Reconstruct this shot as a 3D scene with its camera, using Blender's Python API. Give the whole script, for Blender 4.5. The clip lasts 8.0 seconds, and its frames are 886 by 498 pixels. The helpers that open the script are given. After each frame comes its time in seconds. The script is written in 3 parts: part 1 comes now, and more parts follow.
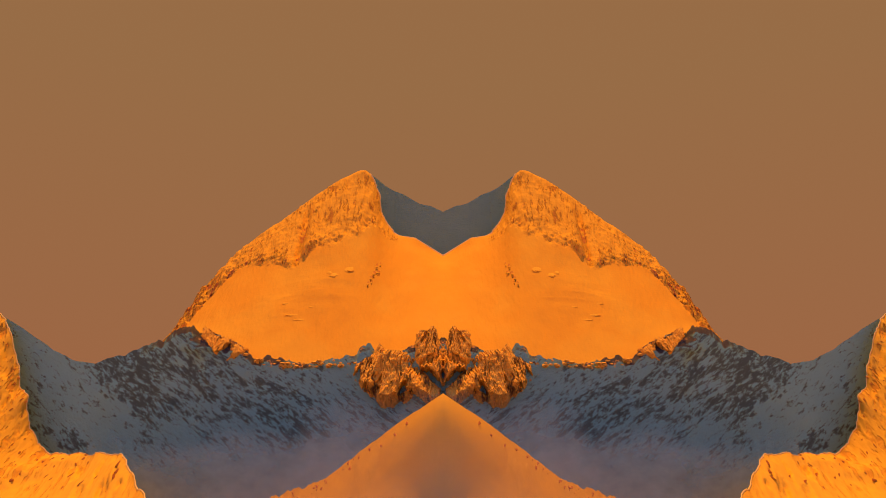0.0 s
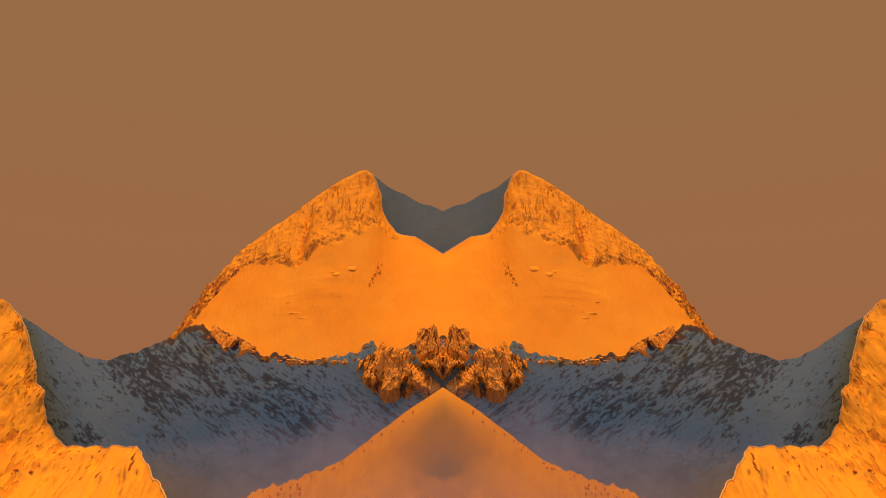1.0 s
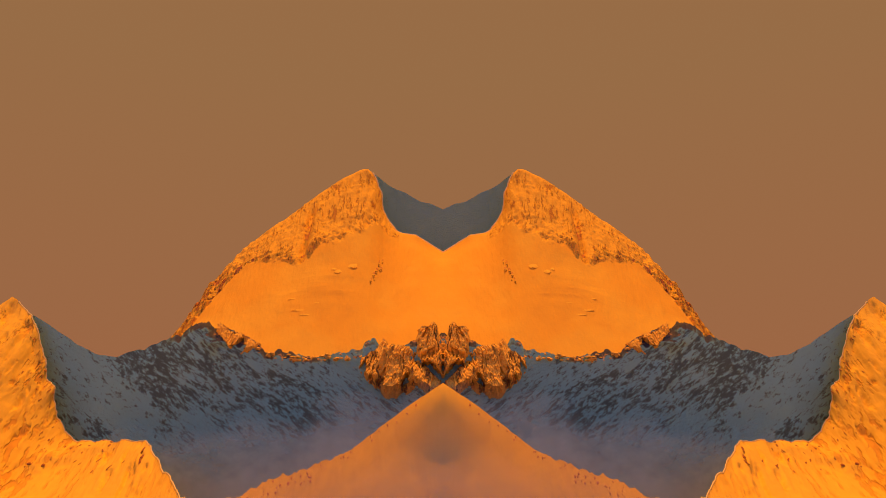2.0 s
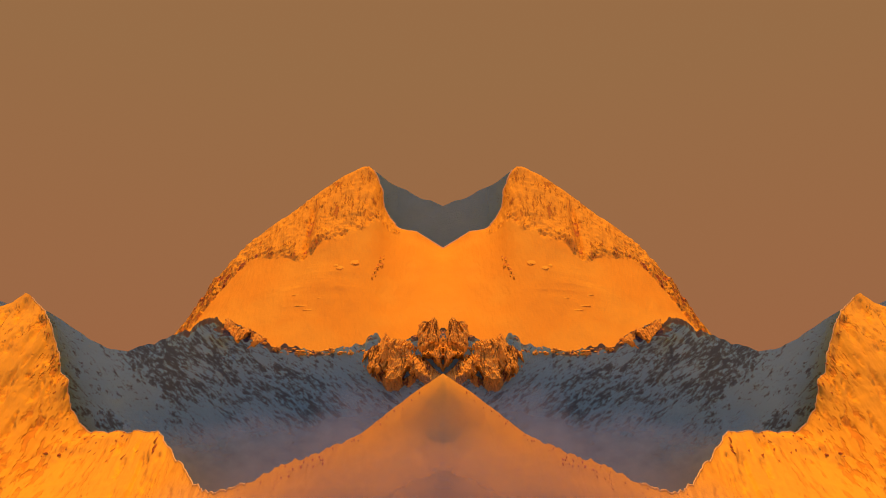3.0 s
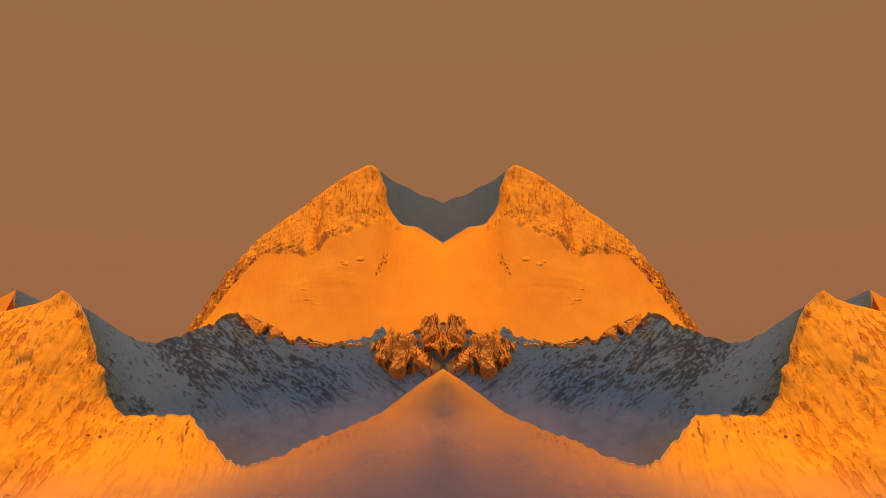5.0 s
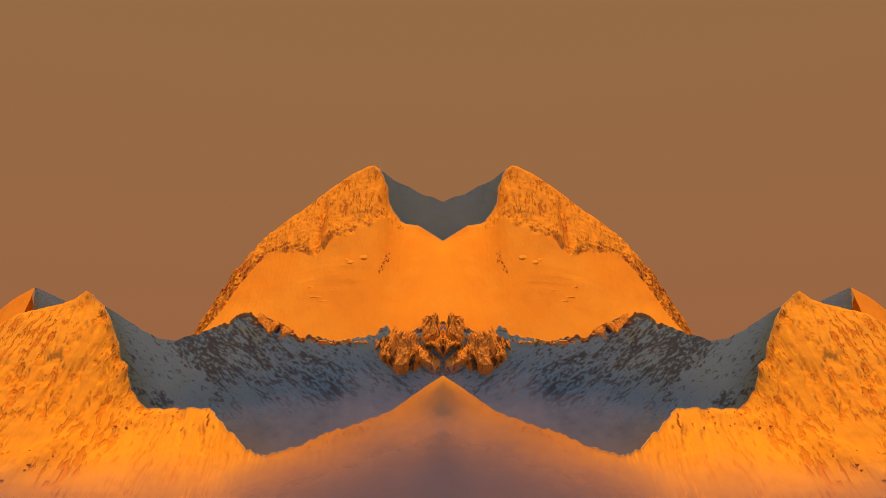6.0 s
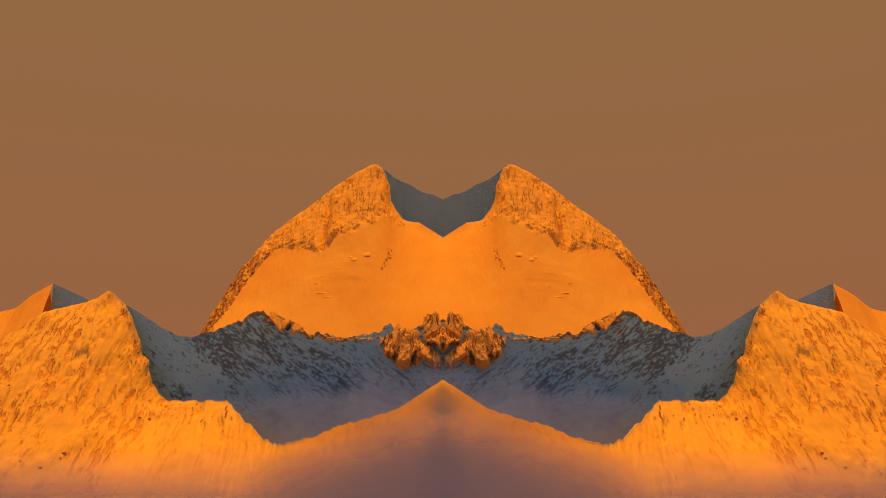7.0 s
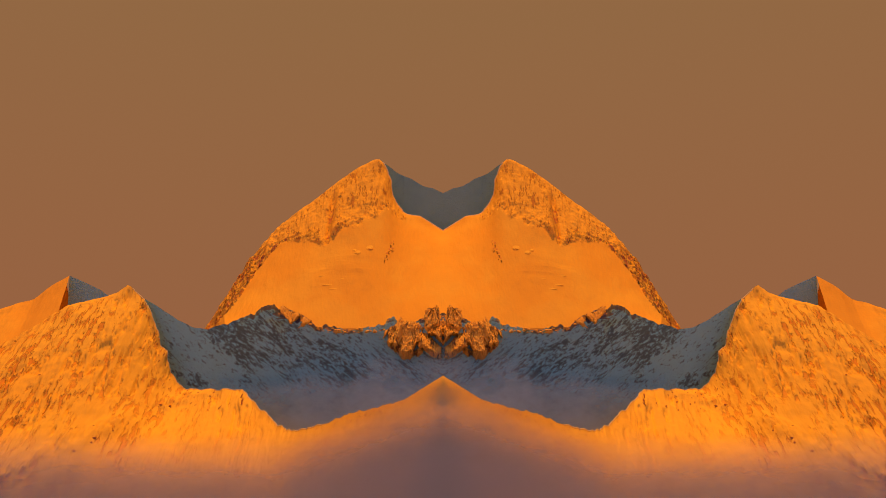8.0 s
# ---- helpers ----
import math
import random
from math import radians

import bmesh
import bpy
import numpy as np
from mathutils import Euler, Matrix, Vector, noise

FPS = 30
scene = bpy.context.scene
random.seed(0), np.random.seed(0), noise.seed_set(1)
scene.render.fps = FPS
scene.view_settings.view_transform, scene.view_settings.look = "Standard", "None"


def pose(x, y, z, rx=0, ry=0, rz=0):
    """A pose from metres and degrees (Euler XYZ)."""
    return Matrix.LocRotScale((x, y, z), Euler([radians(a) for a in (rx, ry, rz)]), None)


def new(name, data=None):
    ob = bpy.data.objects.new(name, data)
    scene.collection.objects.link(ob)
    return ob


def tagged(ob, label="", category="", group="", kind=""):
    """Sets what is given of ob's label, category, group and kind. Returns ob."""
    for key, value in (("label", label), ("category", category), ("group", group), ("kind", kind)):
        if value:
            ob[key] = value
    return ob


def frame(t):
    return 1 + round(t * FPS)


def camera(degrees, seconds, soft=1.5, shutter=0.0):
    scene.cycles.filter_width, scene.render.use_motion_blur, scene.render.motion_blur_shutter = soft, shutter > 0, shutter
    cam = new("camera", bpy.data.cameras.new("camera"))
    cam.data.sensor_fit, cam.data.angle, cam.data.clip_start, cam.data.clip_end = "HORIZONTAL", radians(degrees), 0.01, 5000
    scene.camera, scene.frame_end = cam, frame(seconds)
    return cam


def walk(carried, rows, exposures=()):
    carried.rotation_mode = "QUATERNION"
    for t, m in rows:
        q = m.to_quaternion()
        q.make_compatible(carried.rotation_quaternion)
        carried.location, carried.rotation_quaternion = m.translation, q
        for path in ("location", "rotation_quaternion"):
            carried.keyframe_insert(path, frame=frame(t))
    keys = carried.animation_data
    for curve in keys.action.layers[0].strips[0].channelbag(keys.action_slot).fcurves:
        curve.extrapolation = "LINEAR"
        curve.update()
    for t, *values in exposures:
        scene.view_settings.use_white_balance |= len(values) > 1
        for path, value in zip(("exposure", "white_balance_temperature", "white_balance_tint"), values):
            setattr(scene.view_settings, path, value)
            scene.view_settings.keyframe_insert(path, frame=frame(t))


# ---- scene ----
# ---- camera ----
cam = camera(65, 8.0, soft=0.5)
walk(cam, [
    (0.0, pose(0, 131.3, -11.1, 103.825)),
    (0.5, pose(0, 122.9, -11.5, 103.682)),
    (1.0, pose(0, 115.1, -12.0, 103.527)),
    (1.5, pose(0, 110.2, -12.2, 103.405)),
    (3.0, pose(0, 89.5, -13.7, 102.755)),
    (3.5, pose(0, 81.6, -14.4, 102.570)),
    (4.0, pose(0, 71.8, -14.5, 102.322)),
    (4.5, pose(0, 59.2, -14.5, 102.068)),
    (6.0, pose(0, 7.6, -10.4, 100.905)),
    (6.5, pose(0, -10.8, -7.7, 100.416)),
    (7.0, pose(0, -29.5, -5.2, 99.898)),
    (7.5, pose(0, -48.1, -2.3, 99.342)),
    (8.0, pose(0, -66.7, -0.2, 98.631)),
], exposures=[(0, 0.5), (4.5, 0.5), (6.5, 0.42), (8.0, 0.38)])

# ---- light ----
SUN_UP, SUN_TURN = 75.0, 0.0
sun = new("sun", bpy.data.lights.new("sun", "SUN"))
sun.data.energy, sun.data.angle, sun.data.color = 3.38, radians(0.5), (1.0, 0.318, 0.002)
sun.matrix_basis = pose(0, 0, 900, 0, 0, SUN_TURN) @ pose(0, 0, 0, -(90 - SUN_UP))

world = bpy.data.worlds.new("dusk")
scene.world = world
world.use_nodes = True


def world_sky():
    nt = world.node_tree
    nt.nodes.clear()
    out = nt.nodes.new("ShaderNodeOutputWorld")
    bg = nt.nodes.new("ShaderNodeBackground")
    co = nt.nodes.new("ShaderNodeTexCoord")
    sep = nt.nodes.new("ShaderNodeSeparateXYZ")
    nt.links.new(co.outputs["Generated"], sep.inputs[0])
    # brown dust haze towards +y, blue-grey dusk opposite
    ramp = nt.nodes.new("ShaderNodeValToRGB")
    mr = nt.nodes.new("ShaderNodeMapRange")
    mr.inputs["From Min"].default_value, mr.inputs["From Max"].default_value = -1, 1
    nt.links.new(sep.outputs["Y"], mr.inputs["Value"])
    nt.links.new(mr.outputs[0], ramp.inputs[0])
    e = ramp.color_ramp.elements
    e[0].position, e[0].color = 0.0, (0.205, 0.158, 0.300, 1)
    e[1].position, e[1].color = 0.85, (0.236, 0.101, 0.043, 1)
    m = ramp.color_ramp.elements.new(0.45)
    m.color = (0.122, 0.072, 0.047, 1)
    # a little redder and duller near the horizon
    low = nt.nodes.new("ShaderNodeMapRange")
    low.inputs["From Min"].default_value, low.inputs["From Max"].default_value = 0.0, 0.45
    nt.links.new(sep.outputs["Z"], low.inputs["Value"])
    tint = nt.nodes.new("ShaderNodeMix")
    tint.data_type = "RGBA"
    tint.inputs["A"].default_value, tint.inputs["B"].default_value = (1.02, 0.93, 0.95, 1), (0.93, 1.06, 1.02, 1)
    nt.links.new(low.outputs[0], tint.inputs["Factor"])
    mul = nt.nodes.new("ShaderNodeMix")
    mul.data_type, mul.blend_type = "RGBA", "MULTIPLY"
    mul.inputs["Factor"].default_value = 1
    nt.links.new(ramp.outputs[0], mul.inputs["A"])
    nt.links.new(tint.outputs["Result"], mul.inputs["B"])
    nt.links.new(mul.outputs["Result"], bg.inputs["Color"])
    bg.inputs["Strength"].default_value = 1.0
    nt.links.new(bg.outputs[0], out.inputs[0])


world_sky()


# ---- materials ----
class Nodes:
    """Short hand for building a node material."""

    def __init__(self, name):
        self.mat = bpy.data.materials.new(name)
        self.mat.use_nodes = True
        self.nt = self.mat.node_tree
        self.nt.nodes.clear()
        self.out = self.nt.nodes.new("ShaderNodeOutputMaterial")

    def node(self, kind, **values):
        n = self.nt.nodes.new(kind)
        for k, v in values.items():
            n.inputs[k].default_value = v
        return n

    def link(self, a, b):
        self.nt.links.new(a, b)

    def place(self, sx=1.0, sy=1.0, sz=1.0, lean=0.0, drift=0.0):
        """Coordinates in metres, the same on both sides of x = 0; lean and drift shear the grain."""
        co = self.node("ShaderNodeTexCoord")
        sep = self.node("ShaderNodeSeparateXYZ")
        self.link(co.outputs["Object"], sep.inputs[0])
        ab = self.node("ShaderNodeMath")
        ab.operation = "ABSOLUTE"
        self.link(sep.outputs["X"], ab.inputs[0])
        sh = self.node("ShaderNodeMath")
        sh.operation = "MULTIPLY_ADD"
        self.link(ab.outputs[0], sh.inputs[0])
        sh.inputs[1].default_value = lean
        self.link(sep.outputs["Z"], sh.inputs[2])
        com = self.node("ShaderNodeCombineXYZ")
        dr = self.node("ShaderNodeMath")
        dr.operation = "MULTIPLY_ADD"
        self.link(sep.outputs["Y"], dr.inputs[0])
        dr.inputs[1].default_value = -drift
        self.link(ab.outputs[0], dr.inputs[2])
        for src, k, dst in ((dr.outputs[0], sx, "X"), (sep.outputs["Y"], sy, "Y"), (sh.outputs[0], sz, "Z")):
            m = self.node("ShaderNodeMath")
            m.operation = "MULTIPLY"
            self.link(src, m.inputs[0])
            m.inputs[1].default_value = k
            self.link(m.outputs[0], com.inputs[dst])
        return com.outputs[0]

    def noise(self, at, scale, detail=6, rough=0.6):
        n = self.node("ShaderNodeTexNoise", Scale=scale, Detail=detail, Roughness=rough)
        self.link(at, n.inputs["Vector"])
        return n.outputs["Fac"]

    def step(self, value, lo, hi, a=0.0, b=1.0):
        n = self.node("ShaderNodeMapRange")
        n.interpolation_type = "SMOOTHSTEP"
        for k, v in (("From Min", lo), ("From Max", hi), ("To Min", a), ("To Max", b)):
            n.inputs[k].default_value = v
        self.link(value, n.inputs["Value"])
        return n.outputs[0]

    def math(self, op, a, b):
        n = self.node("ShaderNodeMath")
        n.operation = op
        for i, v in enumerate((a, b)):
            if isinstance(v, (int, float)):
                n.inputs[i].default_value = v
            else:
                self.link(v, n.inputs[i])
        return n.outputs[0]

    def mix(self, fac, a, b):
        n = self.node("ShaderNodeMix")
        n.data_type = "RGBA"
        self.link(fac, n.inputs["Factor"])
        for k, v in (("A", a), ("B", b)):
            if isinstance(v, tuple):
                n.inputs[k].default_value = (*v, 1)
            else:
                self.link(v, n.inputs[k])
        return n.outputs["Result"]

    def finish(self, colour, rough, height=None, depth=1.0, strength=1.0):
        b = self.node("ShaderNodeBsdfPrincipled")
        b.inputs["Specular IOR Level"].default_value = 0.05
        self.link(colour, b.inputs["Base Color"])
        if isinstance(rough, float):
            b.inputs["Roughness"].default_value = rough
        else:
            self.link(rough, b.inputs["Roughness"])
        if height is not None:
            bump = self.node("ShaderNodeBump", Strength=strength, Distance=depth)
            self.link(height, bump.inputs["Height"])
            self.link(bump.outputs[0], b.inputs["Normal"])
        self.link(b.outputs[0], self.out.inputs[0])
        return self.mat


# sunlit snow: the orange of the low sun is part of these colours
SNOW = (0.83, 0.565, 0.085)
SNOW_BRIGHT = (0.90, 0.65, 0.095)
SNOW_SUNSET_DEEP = (0.81, 0.50, 0.07)
# snow on the shaded walls, its cool shade mixed into the colour
SHADE_SNOW = (0.29, 0.68, 0.72)
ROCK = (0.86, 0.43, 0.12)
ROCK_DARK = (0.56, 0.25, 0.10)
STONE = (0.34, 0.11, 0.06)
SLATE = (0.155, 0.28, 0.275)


def snow_material(name, rocky=0.0, flutes=0.0, relief=4.0, clean=None):
    """Wind-packed snow with the evening sun's orange put into its colour; flutes: how strongly it is hollowed downhill;
    rocky: how much bare stone shows through; clean: one colour in place of both tones.
    """
    n = Nodes(name)
    at = n.place()
    big = n.noise(at, 0.010, 3)
    col = n.mix(n.step(big, 0.32, 0.62), clean or SNOW, clean or SNOW_SUNSET_DEEP)
    swell = n.noise(n.place(1.0, 0.3, 0.3), 0.05, 3) if not flutes else n.noise(at, 0.03, 3)
    height = n.math("ADD", n.math("MULTIPLY", swell, 0.5), n.math("MULTIPLY", n.noise(at, 0.2, 4), 0.08))
    if flutes:
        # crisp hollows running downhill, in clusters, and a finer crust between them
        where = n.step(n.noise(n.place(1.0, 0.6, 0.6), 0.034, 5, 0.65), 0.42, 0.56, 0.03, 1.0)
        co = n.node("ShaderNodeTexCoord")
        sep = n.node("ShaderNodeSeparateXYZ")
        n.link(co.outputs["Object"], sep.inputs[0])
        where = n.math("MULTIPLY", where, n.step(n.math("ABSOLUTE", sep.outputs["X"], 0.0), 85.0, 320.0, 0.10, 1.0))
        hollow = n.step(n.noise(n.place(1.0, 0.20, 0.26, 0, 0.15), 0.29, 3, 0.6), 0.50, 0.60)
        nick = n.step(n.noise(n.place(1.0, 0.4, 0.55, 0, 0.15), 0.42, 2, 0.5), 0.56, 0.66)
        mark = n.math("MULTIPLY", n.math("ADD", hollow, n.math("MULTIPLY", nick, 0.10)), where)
        height = n.math("SUBTRACT", height, n.math("MULTIPLY", mark, flutes))
        pleat = n.noise(n.place(1.0, 0.16, 0.22, 0, 0.15), 0.22, 2, 0.5)
        out = n.step(n.math("ABSOLUTE", sep.outputs["X"], 0.0), 85.0, 230.0, 0.0, 0.30)
        height = n.math("ADD", n.math("MULTIPLY", height, 0.6), n.math("MULTIPLY", pleat, out))
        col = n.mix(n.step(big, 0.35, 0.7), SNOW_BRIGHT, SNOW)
        # the brown shade inside the hollows is painted here
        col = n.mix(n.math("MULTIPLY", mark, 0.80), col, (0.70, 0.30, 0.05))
    if rocky:
        speck = n.noise(n.place(1.0, 0.5, 0.6), 0.14, 8, 0.7)
        bare = n.step(n.math("ADD", speck, n.math("MULTIPLY", n.noise(at, 0.014, 3), 0.5)), 0.93 - rocky, 0.97 - rocky)
        col = n.mix(bare, col, n.mix(n.noise(at, 0.3), STONE, ROCK_DARK))
        height = n.math("SUBTRACT", height, n.math("MULTIPLY", bare, 0.15))
    return n.finish(col, 0.75, height, relief, 1.0)


def rock_material(name, snowy=0.4, relief=8.0, light=None, dark=None, fissure=0.45, stretch=0.08, width=0.34, lying=SNOW, deep=STONE, spread=0.0):
    """Brown granite, ribbed and cracked, with snow lying on it; orange sunlight and the cracks' shade are put into its
    colours.
    """
    n = Nodes(name)
    at = n.place()
    warp = n.math("MULTIPLY", n.math("SUBTRACT", n.noise(at, 0.06, 4), 0.5), 14.0)
    bent = n.node("ShaderNodeVectorMath")
    bent.operation = "ADD"
    shift = n.node("ShaderNodeCombineXYZ")
    n.link(warp, shift.inputs["X"])
    n.link(n.place(1.0, stretch, stretch, 0, 0.15), bent.inputs[0])
    n.link(shift.outputs[0], bent.inputs[1])
    grain = n.noise(n.place(1.0, 0.15, 0.18, 0, 0.15), 0.15, 7, 0.64)
    where = n.step(n.noise(n.place(1.0, 0.6, 0.6), 0.04, 5, 0.65), 0.43 - spread, 0.55 - spread, 0.08, 1.0)
    crack = n.math("MULTIPLY", where, n.step(n.noise(bent.outputs[0], width, 5, 0.62), 0.53, 0.60))
    patch = n.noise(n.place(1.0, 0.6, 0.6), 0.05, 8, 0.68)
    stone = n.mix(n.noise(at, 0.14, 7, 0.65), dark or ROCK_DARK, light or ROCK)
    lies = n.step(n.math("ADD", n.math("MULTIPLY", grain, 0.5), n.math("MULTIPLY", patch, 0.5)), 0.52 - 0.2 * snowy, 0.58 - 0.2 * snowy)
    col = n.mix(n.math("MULTIPLY", crack, fissure), n.mix(lies, stone, lying), deep)
    height = n.math("SUBTRACT", n.math("ADD", n.math("MULTIPLY", grain, 1.3), n.math("MULTIPLY", patch, 0.3)), n.math("MULTIPLY", crack, 0.45))
    return n.finish(col, 0.85, height, relief, 1.0)


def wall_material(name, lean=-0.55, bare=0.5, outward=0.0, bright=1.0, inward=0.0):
    """Dark slate cliff with snow on slanting ledges; the snow's blue-grey shade is put into its colour."""
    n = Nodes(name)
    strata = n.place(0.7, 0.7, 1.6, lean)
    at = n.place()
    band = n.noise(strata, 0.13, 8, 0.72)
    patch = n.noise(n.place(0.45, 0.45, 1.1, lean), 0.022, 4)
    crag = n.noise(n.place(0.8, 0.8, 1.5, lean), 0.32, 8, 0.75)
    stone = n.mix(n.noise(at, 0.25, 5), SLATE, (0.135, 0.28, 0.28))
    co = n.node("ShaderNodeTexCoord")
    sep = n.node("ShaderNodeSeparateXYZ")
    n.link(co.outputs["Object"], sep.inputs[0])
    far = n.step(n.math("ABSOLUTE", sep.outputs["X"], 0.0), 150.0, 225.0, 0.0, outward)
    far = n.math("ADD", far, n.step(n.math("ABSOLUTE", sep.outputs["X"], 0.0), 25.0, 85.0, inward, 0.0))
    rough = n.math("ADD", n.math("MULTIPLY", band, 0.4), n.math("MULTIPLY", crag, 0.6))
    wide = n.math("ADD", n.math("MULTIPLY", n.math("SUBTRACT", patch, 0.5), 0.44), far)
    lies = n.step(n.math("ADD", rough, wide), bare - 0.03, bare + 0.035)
    col = n.mix(lies, stone, n.mix(n.noise(at, 0.05, 4), tuple(bright * c for c in SHADE_SNOW), tuple(bright * c for c in (0.235, 0.57, 0.60))))
    # level ledges turn dark grey, with the orange of sunlit snow painted on in specks
    geo = n.node("ShaderNodeNewGeometry")
    face = n.node("ShaderNodeSeparateXYZ")
    n.link(geo.outputs["Normal"], face.inputs[0])
    speck = n.step(n.noise(n.place(1, 1, 1), 0.22, 5, 0.7), 0.54, 0.60)
    speck = n.math("MULTIPLY", speck, n.step(n.math("ABSOLUTE", sep.outputs["X"], 0.0), 120.0, 165.0, 1.0, 0.0))
    col = n.mix(n.step(face.outputs["Z"], 0.25, 0.5), col, n.mix(speck, (0.13, 0.15, 0.17), (0.80, 0.52, 0.24)))
    return n.finish(col, 0.8, crag, 4.0, 0.8)


def fog_material(name, top, deep, most, colour, wave=30.0, glow=0.1, sink=0.0, reach=500.0):
    """Thin cloud: the lower, the denser, with a torn upper edge. deep: metres from its top to where it is densest; sink: metres by which its top falls for each metre from the middle, as far as reach."""
    n = Nodes(name)
    co = n.node("ShaderNodeTexCoord")
    sep = n.node("ShaderNodeSeparateXYZ")
    n.link(co.outputs["Object"], sep.inputs[0])
    at = n.place(1, 1, 1.6)
    puff = n.math("SUBTRACT", n.noise(at, 0.028, 7, 0.62), 0.5)
    ab = n.math("MULTIPLY", n.math("MINIMUM", n.math("ABSOLUTE", sep.outputs["X"], 0.0), reach), sink)
    z = n.math("ADD", n.math("ADD", sep.outputs["Z"], ab), n.math("MULTIPLY", puff, wave * 2))
    alpha = n.math("MULTIPLY", n.step(z, top - deep, top, 1.0, 0.0), most)
    # a cloud has no face of its own: the normal is fixed to -y, which keeps the sun's orange off
    front = n.node("ShaderNodeCombineXYZ", X=0.0, Y=-0.97, Z=0.24)
    d = n.node("ShaderNodeBsdfDiffuse", Color=(*colour, 1))
    n.link(front.outputs[0], d.inputs["Normal"])
    tl = n.node("ShaderNodeBsdfTranslucent", Color=(*colour, 1))
    m1 = n.node("ShaderNodeMixShader", Fac=glow)
    n.link(d.outputs[0], m1.inputs[1])
    n.link(tl.outputs[0], m1.inputs[2])
    tr = n.node("ShaderNodeBsdfTransparent")
    m2 = n.node("ShaderNodeMixShader")
    n.link(alpha, m2.inputs[0])
    n.link(tr.outputs[0], m2.inputs[1])
    n.link(m1.outputs[0], m2.inputs[2])
    n.link(m2.outputs[0], n.out.inputs[0])
    return n.mat


M_SNOWFIELD = snow_material("smooth_snow")
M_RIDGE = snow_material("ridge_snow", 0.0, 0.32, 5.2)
M_BRIGHT_RIM = snow_material("bright_rim_snow", relief=0.6, clean=(0.93, 0.84, 0.42))
M_GRANITE = rock_material("granite_and_snow", 1.0, 1.7, (0.90, 0.54, 0.10), (0.74, 0.38, 0.09), 0.66, 0.09, 0.32, (0.92, 0.61, 0.085), (0.46, 0.17, 0.06))
M_BAND = rock_material("red_brown_rock", 0.45, 3.5, (0.80, 0.39, 0.11), (0.42, 0.16, 0.07), 0.8, 0.3, 0.24)
# crags on the rim: their orange sunlight is in the rock's own colour
M_CRAG = rock_material("sunlit_granite", 1.0, 1.3, (0.94, 0.60, 0.17), (0.62, 0.35, 0.13), 0.85, 0.14, 0.52, (0.95, 0.66, 0.14), (0.17, 0.09, 0.07), 0.04)
M_STONE = rock_material("dark_stone", 0.0, 1.5, (0.56, 0.25, 0.09), (0.26, 0.11, 0.06), 0.8, 0.4, 0.5)
M_CIRQUE = wall_material("slate_and_shaded_snow", -0.6, 0.466, 0.02, 1.36, 0.05)
M_SADDLE = wall_material("shaded_snow_wall", -0.2, 0.360, 0.0, 0.94)
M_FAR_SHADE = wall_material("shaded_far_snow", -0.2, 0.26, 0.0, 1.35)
M_VALLEY = snow_material("valley_snow", 0.03)
M_MIST_BACK = fog_material("valley_mist", 10.0, 52.0, 0.60, (0.60, 0.95, 0.95), 30.0, 0.05, 0.16)
M_MIST_FRONT = fog_material("slope_mist", -10.5, 25.0, 0.60, (0.62, 0.76, 0.68), 8.0, 0.04, 0.29, 52.0)


# ---- shaping helpers ----
def lattice(ix, iy, iz, seed):
    h = (ix * 374761393 + iy * 668265263 + iz * 2147483647 + seed * 1274126177) & 0xFFFFFFFF
    h = ((h ^ (h >> 13)) * 1103515245) & 0xFFFFFFFF
    h = ((h ^ (h >> 16)) * 69069) & 0xFFFFFFFF
    return ((h >> 8) & 0xFFFF) / 32767.5 - 1.0


def value_noise(x, y, z, seed):
    fx, fy, fz = np.floor(x), np.floor(y), np.floor(z)
    ix, iy, iz = fx.astype(np.int64), fy.astype(np.int64), fz.astype(np.int64)
    u, v, w = (c * c * (3 - 2 * c) for c in (x - fx, y - fy, z - fz))
    total = 0.0
    for a in (0, 1):
        for b in (0, 1):
            for c in (0, 1):
                total = total + lattice(ix + a, iy + b, iz + c, seed) * (u if a else 1 - u) * (v if b else 1 - v) * (w if c else 1 - w)
    return total


def fbm(x, y, z, size, octaves=5, seed=1, ridged=False, gain=0.5):
    """Fractal noise about -1 to 1, largest features of that size in metres, mirrored about x = 0."""
    total, amp, norm, k = 0.0, 1.0, 0.0, 1.0 / size
    for o in range(octaves):
        v = value_noise(np.abs(x) * k, y * k, z * k, seed + o)
        total = total + amp * ((1 - 2 * np.abs(v)) if ridged else v)
        norm += amp
        amp, k = amp * gain, k * 2.03
    return total / norm


def line(points, count):
    """A polyline resampled to count points, evenly along its length."""
    p = np.array(points, float)
    d = np.concatenate([[0], np.cumsum(np.linalg.norm(np.diff(p, axis=0), axis=1))])
    t = np.linspace(0, d[-1], count)
    return np.stack([np.interp(t, d, p[:, i]) for i in range(3)], 1)


def both_sides(half):
    """A half line that ends at x = 0, carried on to the other side."""
    return np.concatenate([half, (half * (-1, 1, 1))[::-1][1:]])


def eased_loft(top, foot, rows, bend, fine, wide, gather=1.0):
    """A loft whose sharp jags die out soon below the top line and whose wide swings die out later."""
    def even(width):
        k = np.exp(-0.5 * (np.arange(-4 * width, 4 * width + 1) / width) ** 2)
        k /= k.sum()
        return np.stack([np.convolve(np.pad(top[:, i], 4 * width, "edge"), k, "valid") for i in range(3)], 1)

    a, b = even(fine[0]), even(wide[0])
    s = np.linspace(0, 1, rows)[:, None, None] ** gather
    return loft(b, foot, rows, bend, gather) + (a - b)[None] * np.exp(-(s / np.reshape(wide[1], (1, -1, 1))) ** 2) + (top - a)[None] * np.exp(-(s / fine[1]) ** 2)


